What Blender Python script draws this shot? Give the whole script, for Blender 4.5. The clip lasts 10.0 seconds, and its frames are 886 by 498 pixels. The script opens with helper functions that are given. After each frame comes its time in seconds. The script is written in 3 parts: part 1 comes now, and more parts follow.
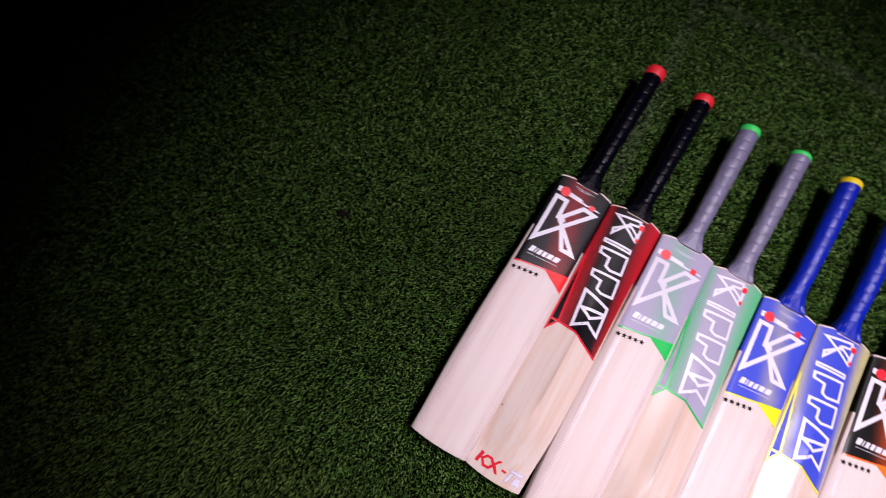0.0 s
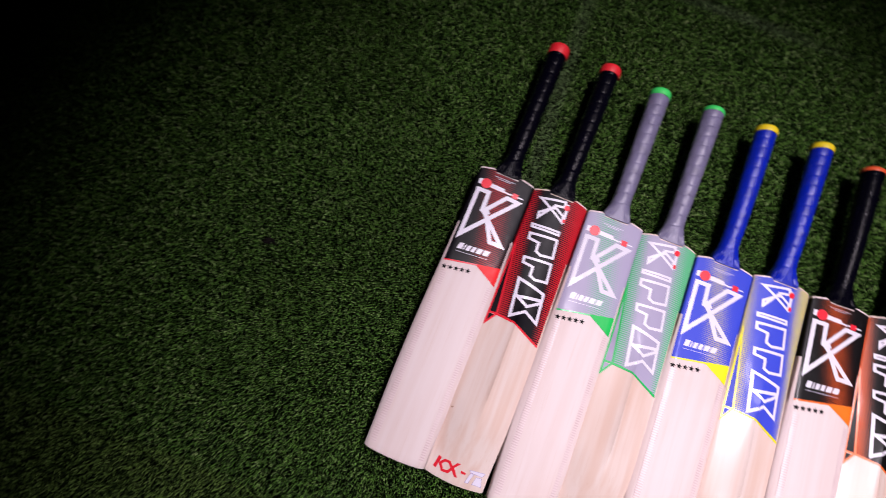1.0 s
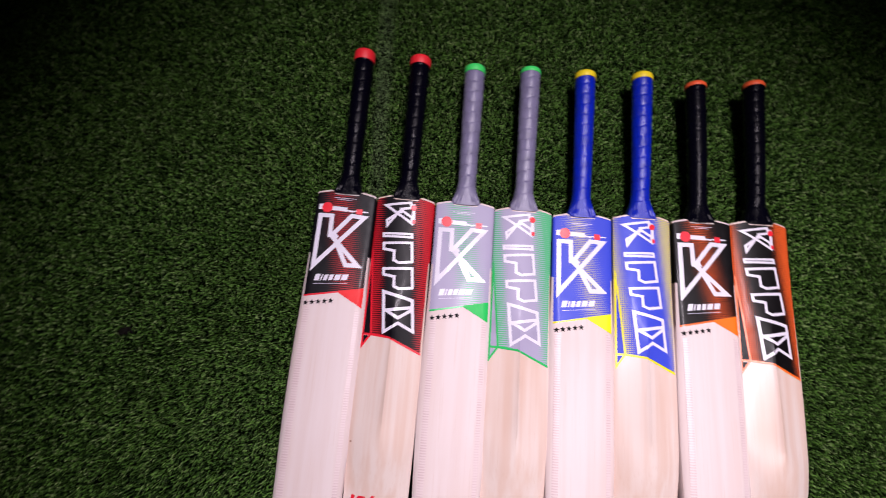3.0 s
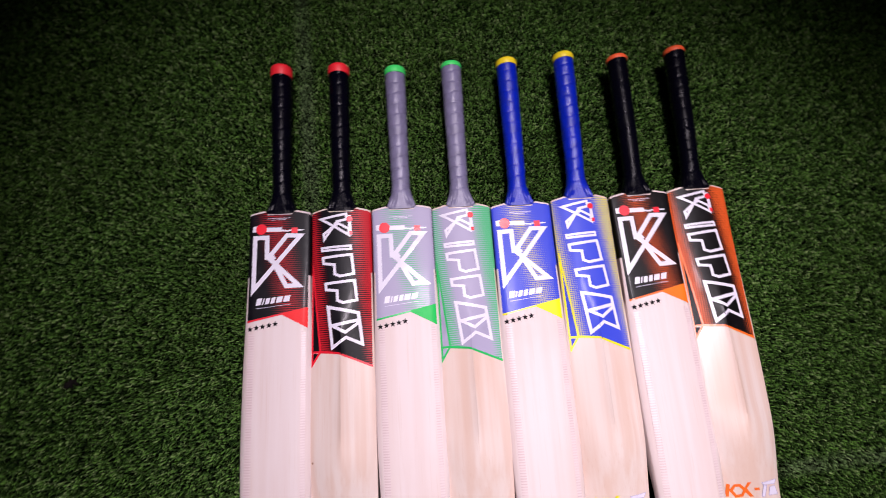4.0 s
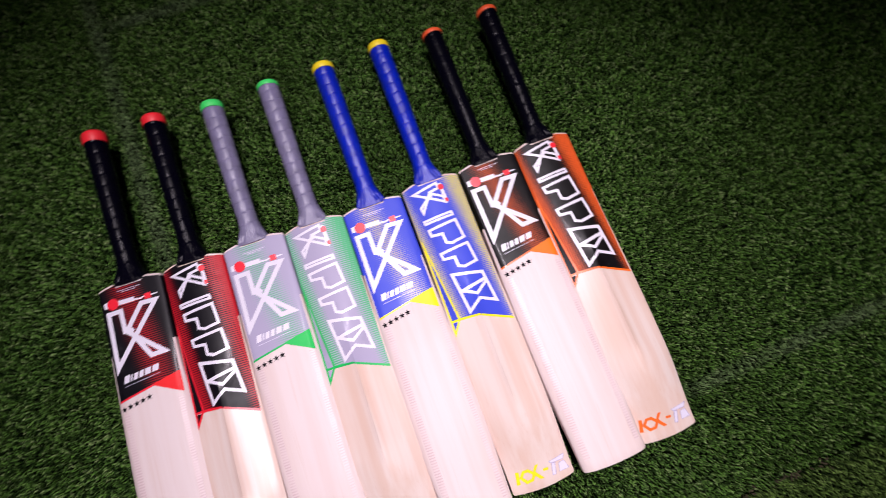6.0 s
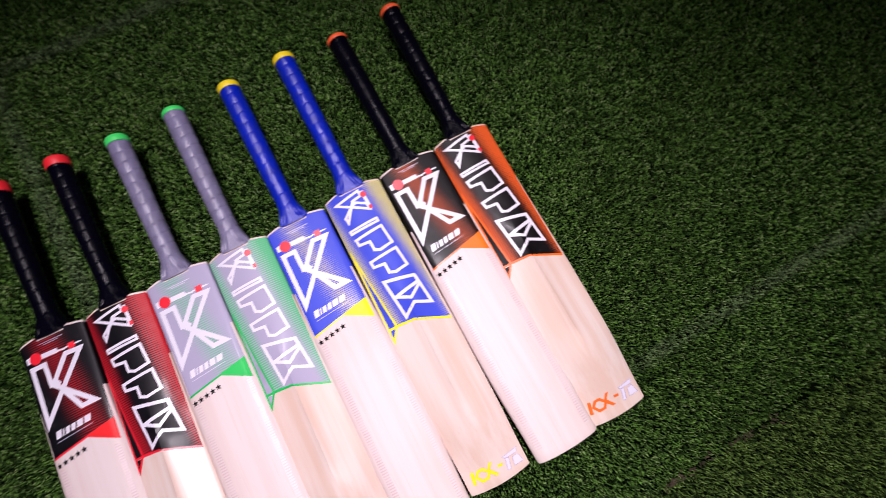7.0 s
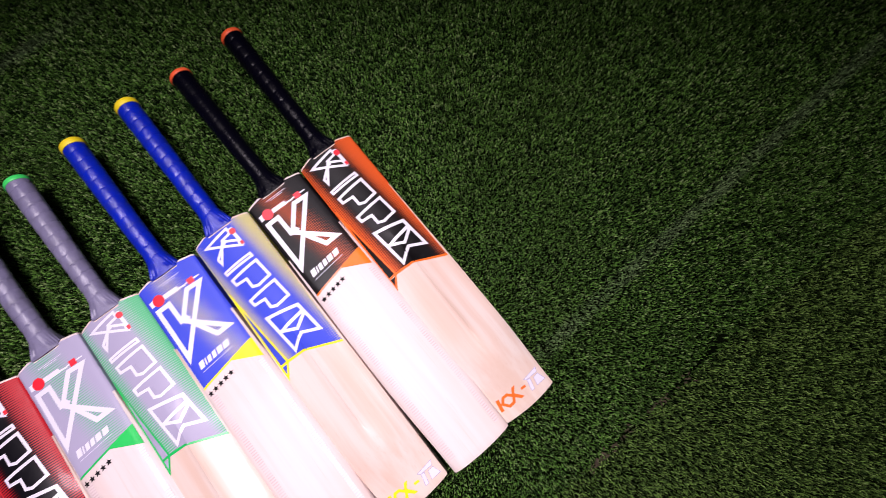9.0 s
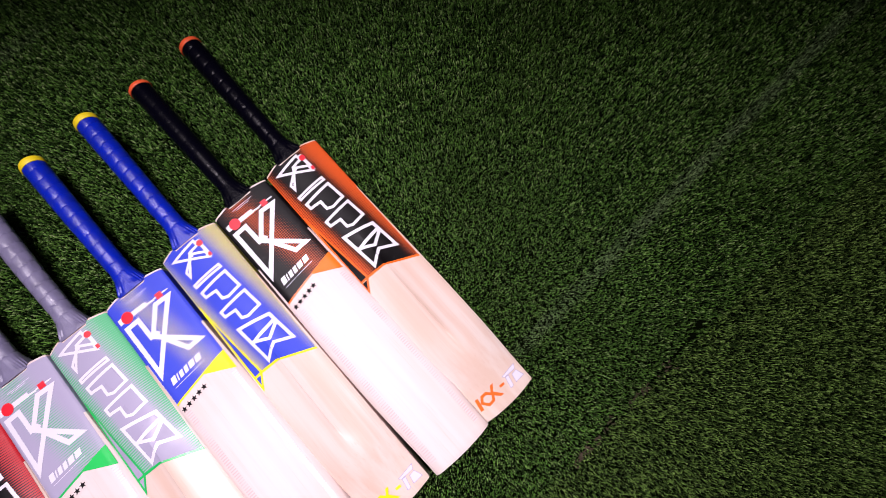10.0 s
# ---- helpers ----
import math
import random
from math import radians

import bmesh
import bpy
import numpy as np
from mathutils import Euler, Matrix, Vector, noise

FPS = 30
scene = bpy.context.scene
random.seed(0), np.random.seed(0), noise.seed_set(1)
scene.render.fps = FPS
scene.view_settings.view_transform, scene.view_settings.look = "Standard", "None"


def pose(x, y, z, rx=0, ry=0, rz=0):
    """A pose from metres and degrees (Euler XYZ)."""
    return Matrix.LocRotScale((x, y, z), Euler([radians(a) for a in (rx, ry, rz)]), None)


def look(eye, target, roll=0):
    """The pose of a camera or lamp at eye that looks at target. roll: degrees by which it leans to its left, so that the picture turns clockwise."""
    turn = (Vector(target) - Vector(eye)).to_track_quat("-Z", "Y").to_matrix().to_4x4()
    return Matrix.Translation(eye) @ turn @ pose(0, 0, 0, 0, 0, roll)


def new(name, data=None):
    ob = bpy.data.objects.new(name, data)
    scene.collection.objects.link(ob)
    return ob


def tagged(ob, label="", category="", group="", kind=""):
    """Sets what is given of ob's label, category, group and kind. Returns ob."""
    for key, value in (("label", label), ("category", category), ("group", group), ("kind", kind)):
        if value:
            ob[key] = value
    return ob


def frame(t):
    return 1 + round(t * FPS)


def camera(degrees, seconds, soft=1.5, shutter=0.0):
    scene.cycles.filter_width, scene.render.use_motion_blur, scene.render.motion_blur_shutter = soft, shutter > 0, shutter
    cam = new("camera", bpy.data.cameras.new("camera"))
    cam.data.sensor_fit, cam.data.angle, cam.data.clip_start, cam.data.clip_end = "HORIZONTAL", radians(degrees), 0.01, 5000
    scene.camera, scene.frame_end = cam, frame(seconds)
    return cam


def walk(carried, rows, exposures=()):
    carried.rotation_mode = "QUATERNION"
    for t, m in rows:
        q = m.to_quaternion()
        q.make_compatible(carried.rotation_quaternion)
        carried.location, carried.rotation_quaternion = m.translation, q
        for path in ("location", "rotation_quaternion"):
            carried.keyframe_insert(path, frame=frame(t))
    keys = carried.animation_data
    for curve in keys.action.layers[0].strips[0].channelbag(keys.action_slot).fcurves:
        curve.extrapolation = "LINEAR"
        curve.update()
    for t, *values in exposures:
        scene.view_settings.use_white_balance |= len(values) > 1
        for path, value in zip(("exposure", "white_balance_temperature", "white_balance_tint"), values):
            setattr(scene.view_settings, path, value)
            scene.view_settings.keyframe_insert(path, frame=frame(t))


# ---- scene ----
cam = camera(82.9, 10.0, soft=0.8, shutter=0.85)
PATH = [
    (0, (-0.056, -0.415, 0.954), (-0.175, -0.051, -1.009), 12.9),
    (0.5, (-0.01, -0.377, 0.956), (-0.115, -0.013, -1.008), 10.2),
    (1, (0.039, -0.346, 0.952), (-0.041, 0.019, -1.013), 9.4),
    (1.5, (0.09, -0.326, 0.947), (0.031, 0.063, -1.014), 8.5),
    (2, (0.142, -0.306, 0.943), (0.111, 0.094, -1.016), 8.4),
    (2.5, (0.192, -0.29, 0.94), (0.186, 0.12, -1.018), 7.7),
    (4, (0.326, -0.271, 0.928), (0.391, 0.143, -1.028), 5.4),
    (4.5, (0.365, -0.278, 0.922), (0.452, 0.14, -1.032), 4.2),
    (5, (0.415, -0.282, 0.916), (0.532, 0.127, -1.038), 4.4),
    (5.5, (0.475, -0.289, 0.913), (0.605, 0.11, -1.042), 2.4),
    (7, (0.62, -0.323, 0.897), (0.827, 0.025, -1.061), 3.4),
    (7.5, (0.666, -0.34, 0.892), (0.889, -0.004, -1.067), 3.2),
    (8, (0.708, -0.356, 0.888), (0.95, -0.034, -1.071), 3.7),
    (8.5, (0.743, -0.373, 0.882), (1.009, -0.064, -1.076), 4.7),
    (9, (0.776, -0.389, 0.876), (1.045, -0.092, -1.083), 3.9),
    (9.5, (0.796, -0.4, 0.872), (1.073, -0.115, -1.088), 4.3),
    (10, (0.807, -0.415, 0.866), (1.092, -0.126, -1.092), 3.2),
]
walk(cam, [(t, look(eye, target, roll)) for t, eye, target, roll in PATH],
     exposures=[(0, -0.06), (2, -0.08), (4, -0.05), (5.5, -0.03), (7.5, 0.05), (9.5, 0.14), (10, 0.14)])

# ---- the room's light ----
world = bpy.data.worlds.new("world")
scene.world = world
world.use_nodes = True
world.node_tree.nodes["Background"].inputs[0].default_value = (0.9, 0.95, 1.0, 1)
world.node_tree.nodes["Background"].inputs[1].default_value = 0.01

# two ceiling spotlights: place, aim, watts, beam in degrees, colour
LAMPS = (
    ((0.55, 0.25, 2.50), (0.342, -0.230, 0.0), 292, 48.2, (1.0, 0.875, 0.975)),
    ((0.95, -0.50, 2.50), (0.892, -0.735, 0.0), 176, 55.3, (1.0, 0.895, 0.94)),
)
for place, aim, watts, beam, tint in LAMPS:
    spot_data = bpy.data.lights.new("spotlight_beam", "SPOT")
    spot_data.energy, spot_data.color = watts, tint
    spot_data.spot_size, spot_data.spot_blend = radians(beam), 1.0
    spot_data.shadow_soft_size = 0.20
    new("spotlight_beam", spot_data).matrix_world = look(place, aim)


# ---- materials ----
class Nodes:
    """A small writer of node trees."""

    def __init__(self, name):
        self.mat = bpy.data.materials.new(name)
        self.mat.use_nodes = True
        self.tree = self.mat.node_tree
        self.bsdf = self.tree.nodes["Principled BSDF"]

    def node(self, kind):
        return self.tree.nodes.new(kind)

    def plug(self, value, socket):
        if hasattr(value, "links"):
            self.tree.links.new(value, socket)
        else:
            socket.default_value = value

    def math(self, op, a, b=0.0, c=0.0, clamp=False):
        n = self.node("ShaderNodeMath")
        n.operation, n.use_clamp = op, clamp
        for i, v in enumerate((a, b, c)):
            self.plug(v, n.inputs[i])
        return n.outputs[0]

    def step(self, value, low, high, out0=0.0, out1=1.0):
        n = self.node("ShaderNodeMapRange")
        n.interpolation_type = "SMOOTHSTEP"
        self.plug(value, n.inputs["Value"])
        for key, v in (("From Min", low), ("From Max", high), ("To Min", out0), ("To Max", out1)):
            self.plug(v, n.inputs[key])
        return n.outputs[0]

    def mix(self, fac, a, b, blend="MIX"):
        n = self.node("ShaderNodeMix")
        n.data_type, n.blend_type = "RGBA", blend
        self.plug(fac, n.inputs[0])
        self.plug(a if hasattr(a, "links") else (*a, 1), n.inputs[6])
        self.plug(b if hasattr(b, "links") else (*b, 1), n.inputs[7])
        return n.outputs[2]

    def place(self):
        """Local x, y, z in metres."""
        co = self.node("ShaderNodeTexCoord").outputs["Object"]
        s = self.node("ShaderNodeSeparateXYZ")
        self.plug(co, s.inputs[0])
        return co, s.outputs[0], s.outputs[1], s.outputs[2]

    def noise(self, vector, scale, detail=3.0, stretch=(1, 1, 1), rough=0.5):
        m = self.node("ShaderNodeMapping")
        m.inputs["Scale"].default_value = stretch
        self.plug(vector, m.inputs[0])
        n = self.node("ShaderNodeTexNoise")
        self.plug(m.outputs[0], n.inputs["Vector"])
        n.inputs["Scale"].default_value, n.inputs["Detail"].default_value, n.inputs["Roughness"].default_value = scale, detail, rough
        return n.outputs["Fac"]

    def finish(self, color, rough, bump=None, height=0.0002, coat=0.0, spec=0.5):
        self.plug(color if hasattr(color, "links") else (*color, 1), self.bsdf.inputs["Base Color"])
        self.plug(rough, self.bsdf.inputs["Roughness"])
        self.bsdf.inputs["Coat Weight"].default_value = coat
        self.bsdf.inputs["Coat Roughness"].default_value = 0.12
        self.bsdf.inputs["Specular IOR Level"].default_value = spec
        if bump is not None:
            b = self.node("ShaderNodeBump")
            b.inputs["Distance"].default_value = height
            b.inputs["Strength"].default_value = 0.6
            self.plug(bump, b.inputs["Height"])
            self.plug(b.outputs[0], self.bsdf.inputs["Normal"])
        return self.mat


def willow(name, pale, warm, seed, rough):
    """Bleached willow: long straight grain lines with faint figure."""
    n = Nodes(name)
    co, x, y, z = n.place()
    shift = n.node("ShaderNodeMapping")
    shift.inputs["Location"].default_value = (seed * 0.37, seed * 1.1, 0)
    n.plug(co, shift.inputs[0])
    co = shift.outputs[0]
    bands = n.noise(co, 60, 2, (1, 0.035, 1))
    fine = n.noise(co, 420, 3, (1, 0.02, 1))
    patch = n.noise(co, 11, 3, (1, 0.35, 1))
    c = n.mix(n.step(bands, 0.35, 0.68), pale, warm)
    c = n.mix(n.step(patch, 0.45, 0.75, 0.0, 0.55), c, tuple(v * k for v, k in zip(warm, (0.97, 0.9, 0.84))))
    c = n.mix(n.step(fine, 0.55, 0.8, 0.0, 0.28), c, tuple(v * k for v, k in zip(warm, (0.85, 0.72, 0.6))))
    return n.finish(c, n.step(patch, 0.3, 0.8, rough, rough + 0.12), fine, 0.00006)


def plain(name, color, rough=0.4, scale=300, vary=0.18, spec=0.5, height=0.00005):
    n = Nodes(name)
    co, x, y, z = n.place()
    g = n.noise(co, scale, 3)
    w = n.noise(co, scale / 12, 3)
    dark = tuple(v * (1 - vary) for v in color)
    c = n.mix(n.step(w, 0.35, 0.7, 0.0, 0.8), color, dark)
    return n.finish(c, n.step(g, 0.3, 0.7, rough - 0.06, rough + 0.08), g, height, spec=spec)


def printed(name, base, accent, back, dots, dense=0.92):
    """Sticker print: a base colour with an accent faded in by a halftone of lines or dots."""
    n = Nodes(name)
    co, x, y, z = n.place()
    if back:
        mid = n.math("MULTIPLY_ADD", y, -0.10, -0.014)
        off = n.math("ABSOLUTE", n.math("SUBTRACT", x, mid))
        g = n.math("MULTIPLY", n.step(off, 0.012, 0.058), dense)
    else:
        mid = n.math("MULTIPLY_ADD", y, -0.20, -0.012)
        off = n.math("ABSOLUTE", n.math("SUBTRACT", x, mid))
        g = n.math("MULTIPLY", n.step(off, 0.050, 0.0), 0.40)
    pitch = 0.0034 if dots else 0.0037
    wy = n.math("MULTIPLY_ADD", n.math("SINE", n.math("MULTIPLY", y, 2 * math.pi / pitch)), 0.5, 0.5)
    if dots:
        wx = n.math("MULTIPLY_ADD", n.math("SINE", n.math("MULTIPLY", x, 2 * math.pi / pitch)), 0.5, 0.5)
        wy = n.math("MULTIPLY_ADD", n.math("ADD", wx, wy), 0.5, 0.0)
    fac = n.step(n.math("SUBTRACT", n.math("MULTIPLY", g, 1.15), wy), -0.18, 0.22)
    fac = n.math("MULTIPLY", fac, n.step(g, 0.02, 0.5))
    wear = n.noise(co, 90, 4)
    c = n.mix(fac, base, accent)
    c = n.mix(n.step(wear, 0.58, 0.85, 0.0, 0.03), c, (0.5, 0.45, 0.5))
    return n.finish(c, n.step(wear, 0.3, 0.8, 0.42, 0.52), n.noise(co, 40, 2), 0.00012, coat=0.04, spec=0.20)


def grip_rubber(name, color, rough):
    """Rubber with a fine woven emboss."""
    n = Nodes(name)
    co, x, y, z = n.place()
    fine = n.noise(co, 900, 2)
    w = n.noise(co, 45, 3)
    around = n.math("MULTIPLY", n.math("ARCTAN2", n.math("SUBTRACT", z, 0.035), x), 0.018)
    weave = n.math("MULTIPLY", n.math("SINE", n.math("MULTIPLY", n.math("ADD", y, around), 2 * math.pi / 0.0019)),
                   n.math("SINE", n.math("MULTIPLY", n.math("SUBTRACT", y, around), 2 * math.pi / 0.0019)))
    bump = n.math("MULTIPLY_ADD", weave, 0.5, fine)
    c = n.mix(n.step(w, 0.35, 0.7), color, tuple(v * 0.8 for v in color))
    black = max(color) < 0.01
    return n.finish(c, n.step(w, 0.3, 0.7, rough, rough + 0.12), bump, 0.00009 if black else 0.00016, spec=0.10 if black else 0.6)


def turf_material(name, under):
    n = Nodes(name)
    geo = n.node("ShaderNodeNewGeometry")
    pos = geo.outputs["Position"]
    s = n.node("ShaderNodeSeparateXYZ")
    n.plug(pos, s.inputs[0])
    x, y = s.outputs[0], s.outputs[1]
    broad = n.noise(pos, 2.6, 4)
    mid = n.noise(pos, 17, 3)
    if under:
        # near-black backing: the shade down between the yarns is put into its colour
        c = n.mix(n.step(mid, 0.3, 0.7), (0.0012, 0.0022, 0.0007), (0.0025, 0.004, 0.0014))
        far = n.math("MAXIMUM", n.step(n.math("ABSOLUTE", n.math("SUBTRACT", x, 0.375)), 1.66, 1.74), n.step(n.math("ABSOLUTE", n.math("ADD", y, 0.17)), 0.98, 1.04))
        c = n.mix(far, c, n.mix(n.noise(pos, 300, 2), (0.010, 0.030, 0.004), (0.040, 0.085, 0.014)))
        return n.finish(c, 0.95, n.noise(pos, 400, 3), 0.003, spec=0.0)
    att = n.node("ShaderNodeAttribute")
    att.attribute_name = "tone"
    tone = att.outputs["Fac"]
    c = n.mix(n.step(tone, 0.22, 1.0), (0.006, 0.023, 0.004), (0.215, 0.460, 0.078))
    c = n.mix(n.step(tone, 0.84, 1.0, 0.0, 0.9), c, (0.48, 0.60, 0.28))
    c = n.mix(n.step(broad, 0.42, 0.68, 0.0, 0.3), c, (0.05, 0.10, 0.018))
    # the strip past the seam is older and yellower
    strip = n.step(y, -0.688, -0.700, 0.0, 0.65)
    c = n.mix(strip, c, n.mix(n.step(tone, 0.22, 1.0), (0.012, 0.028, 0.006), (0.290, 0.450, 0.105)))
    # worn chalk lines
    ax = n.math("ABSOLUTE", n.math("ADD", n.math("MULTIPLY_ADD", x, -0.046, 0.546), y))
    right = n.math("MULTIPLY", n.step(ax, 0.020, 0.004), n.step(x, 0.86, 0.98))
    bx = n.math("ABSOLUTE", n.math("SUBTRACT", n.math("MULTIPLY_ADD", y, 0.045, x), 0.113))
    left = n.math("MULTIPLY", n.step(bx, 0.024, 0.004), n.step(y, -0.1, 0.05))
    cy = n.math("ABSOLUTE", n.math("SUBTRACT", y, 0.548))
    top = n.math("MULTIPLY", n.step(cy, 0.022, 0.004), n.math("MULTIPLY", n.step(x, 0.05, 0.14), n.step(x, 0.75, 0.45)))
    chalk = n.math("MAXIMUM", n.math("MAXIMUM", right, left), top)
    chalk = n.math("MULTIPLY", chalk, n.step(mid, 0.28, 0.72, 0.5, 1.0))
    chalk = n.math("MULTIPLY", chalk, n.step(tone, 0.2, 0.9, 0.22, 0.75))
    c = n.mix(chalk, c, (0.30, 0.40, 0.22))
    n.bsdf.inputs["Subsurface Weight"].default_value = 0.0
    return n.finish(c, n.step(tone, 0, 1, 0.5, 0.65), spec=0.18)


SCHEMES = {
    "red": dict(base=(0.0032, 0.0026, 0.005), accent=(0.46, 0.010, 0.020), edge=(0.70, 0.012, 0.030), flash=(0.78, 0.016, 0.020), grip=(0.0014, 0.0012, 0.0045), cap=(0.80, 0.018, 0.030), dots=False),
    "green": dict(base=(0.36, 0.33, 0.47), accent=(0.09, 0.44, 0.20), edge=(0.012, 0.46, 0.10), flash=(0.012, 0.50, 0.09), grip=(0.19, 0.175, 0.285), cap=(0.05, 0.68, 0.13), dots=False),
    "blue": dict(base=(0.042, 0.066, 0.56), accent=(0.62, 0.55, 0.10), edge=(0.82, 0.74, 0.012), flash=(0.86, 0.80, 0.012), grip=(0.001, 0.015, 0.40), cap=(0.86, 0.66, 0.015), dots=True, dense=0.62),
    "orange": dict(base=(0.0035, 0.0028, 0.0035), accent=(0.68, 0.10, 0.020), edge=(0.82, 0.14, 0.014), flash=(0.84, 0.17, 0.012), grip=(0.0013, 0.0012, 0.0040), cap=(0.86, 0.11, 0.030), dots=True, dense=0.80),
}
MATS = {}
for key, s in SCHEMES.items():
    MATS[key] = dict(
        front=printed(key + "_face_print", s["base"], s["accent"], False, s["dots"]),
        back=printed(key + "_back_print", s["base"], s["accent"], True, s["dots"], s.get("dense", 0.92)),
        fill=plain(key + "_ink_fill", s["base"], 0.44, spec=0.18),
        edge=plain(key + "_trim", s["edge"], 0.34, vary=0.08),
        flash=plain(key + "_flash", s["flash"], 0.5, vary=0.08, spec=0.25),
        grip=grip_rubber(key + "_grip_rubber", s["grip"], 0.23 if max(s["grip"]) < 0.01 else 0.31),
        cap=plain(key + "_cap_rubber", s["cap"], 0.5, vary=0.1),
    )
def foil(name, color):
    """Glossy raised print with slight wrinkles."""
    n = Nodes(name)
    co, x, y, z = n.place()
    return n.finish(color, 0.16, n.noise(co, 34, 2), 0.0022, coat=0.3)


WHITE = plain("white_ink", (0.72, 0.69, 0.79), 0.34, vary=0.05)
LILAC = plain("lilac_ink", (0.70, 0.66, 0.80), 0.34, vary=0.06)
MATS["green"]["emblem"] = foil("glossy_white_print", (0.72, 0.69, 0.79))
VIOLET = plain("violet_ink", (0.36, 0.30, 0.52), 0.36, vary=0.06)
INK = plain("black_ink", (0.010, 0.008, 0.010), 0.7, spec=0.12)
RED = plain("red_ink", (0.80, 0.015, 0.035), 0.36, vary=0.06)
KNOT = plain("knot_brown", (0.33, 0.17, 0.11), 0.5)


def tape_material():
    """Clear edge tape with fine cross ribs."""
    n = Nodes("ribbed_edge_tape")
    co, x, y, z = n.place()
    w = n.math("MULTIPLY_ADD", n.math("SINE", n.math("MULTIPLY", y, 2 * math.pi / 0.0042)), 0.5, 0.5)
    fade = n.noise(co, 26, 3)
    rib = n.math("MULTIPLY", n.step(w, 0.45, 0.75), n.step(fade, 0.35, 0.6, 0.25, 1.0))
    c = n.mix(rib, (0.665, 0.545, 0.55), (0.57, 0.43, 0.445))
    return n.finish(c, 0.42, w, 0.00015)


TAPE = tape_material()
DIRT = plain("dry_brown_debris", (0.075, 0.058, 0.040), 0.9, 500, 0.5, spec=0.1, height=0.0006)
SOIL = plain("dark_debris", (0.010, 0.008, 0.007), 0.9, 500, 0.5, spec=0.1, height=0.0006)
TURF = turf_material("turf_yarn", False)
UNDER = turf_material("shaded_turf_backing", True)
WALL = plain("hall_wall_paint", (0.10, 0.10, 0.11), 0.8, 12, 0.2, spec=0.2)
LAMP_SHELL = plain("lamp_shell_paint", (0.03, 0.03, 0.03), 0.5)


# ---- mesh helpers ----
def part(name, bm, material, parent, label="", smooth=True):
    """Links a bmesh as one mesh object under a thing or part."""
    me = bpy.data.meshes.new(name)
    bm.to_mesh(me)
    bm.free()
    me.materials.append(material)
    if smooth:
        me.shade_smooth()
        me.set_sharp_from_angle(angle=radians(38))
    ob = new(name, me)
    ob.parent = parent
    return tagged(ob, label)


def box(bm, lo, hi):
    v = [bm.verts.new((x, y, z)) for z in (lo[2], hi[2]) for y in (lo[1], hi[1]) for x in (lo[0], hi[0])]
    for f in ((0, 2, 3, 1), (4, 5, 7, 6), (0, 1, 5, 4), (2, 6, 7, 3), (0, 4, 6, 2), (1, 3, 7, 5)):
        bm.faces.new([v[i] for i in f])


# ---- the hall: floor and plain dark walls ----
HX0, HX1, HY0, HY1, HZ = -5.0, 6.5, -5.5, 5.0, 3.0
FLOOR = -0.012
for name, lo, hi in (
    ("wall_west", (HX0 - 0.2, HY0 - 0.2, FLOOR), (HX0, HY1 + 0.2, HZ)),
    ("wall_east", (HX1, HY0 - 0.2, FLOOR), (HX1 + 0.2, HY1 + 0.2, HZ)),
    ("wall_south", (HX0, HY0 - 0.2, FLOOR), (HX1, HY0, HZ)),
    ("wall_north", (HX0, HY1, FLOOR), (HX1, HY1 + 0.2, HZ)),
    ("ceiling", (HX0 - 0.2, HY0 - 0.2, HZ), (HX1 + 0.2, HY1 + 0.2, HZ + 0.2)),
):
    bm = bmesh.new()
    box(bm, lo, hi)
    tagged(part(name, bm, WALL, None, smooth=False), "plain dark painted surface closing the hall", "wall" if "wall" in name else "ceiling", kind="structure")
bm = bmesh.new()
box(bm, (HX0 - 0.2, HY0 - 0.2, FLOOR - 0.15), (HX1 + 0.2, HY1 + 0.2, FLOOR))
tagged(part("floor", bm, UNDER, None, smooth=False), "artificial turf backing on the hall floor, coloured near-black for shade between yarns", "floor", kind="structure")

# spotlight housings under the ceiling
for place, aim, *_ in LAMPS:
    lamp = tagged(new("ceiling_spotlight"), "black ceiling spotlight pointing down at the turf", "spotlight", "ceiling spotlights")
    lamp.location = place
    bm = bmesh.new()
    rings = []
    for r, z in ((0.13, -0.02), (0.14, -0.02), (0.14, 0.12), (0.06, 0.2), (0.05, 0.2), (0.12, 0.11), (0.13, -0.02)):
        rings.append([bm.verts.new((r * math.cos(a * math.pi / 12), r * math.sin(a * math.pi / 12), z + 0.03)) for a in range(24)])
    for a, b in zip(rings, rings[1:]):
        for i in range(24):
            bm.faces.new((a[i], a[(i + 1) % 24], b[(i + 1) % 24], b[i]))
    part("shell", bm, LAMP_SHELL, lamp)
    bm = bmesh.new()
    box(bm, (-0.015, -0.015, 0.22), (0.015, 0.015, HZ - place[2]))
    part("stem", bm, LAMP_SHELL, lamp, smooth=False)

# ---- cricket bats ----
HALF, LENGTH = 0.0535, 0.545


def ease(a, b, v):
    k = min(1.0, max(0.0, (v - a) / (b - a)))
    return k * k * (3 - 2 * k)


def half_width(y):
    return 0.0528 + 0.0024 * ease(-0.06, -0.34, y) - 0.0014 * ease(-0.43, -0.54, y)


def face_half(y):
    """Half the width of a bat with its face up, rounded edges included."""
    return 0.0536 + 0.0056 * ease(-0.06, -0.34, y) - 0.0038 * ease(-0.38, -0.55, y)


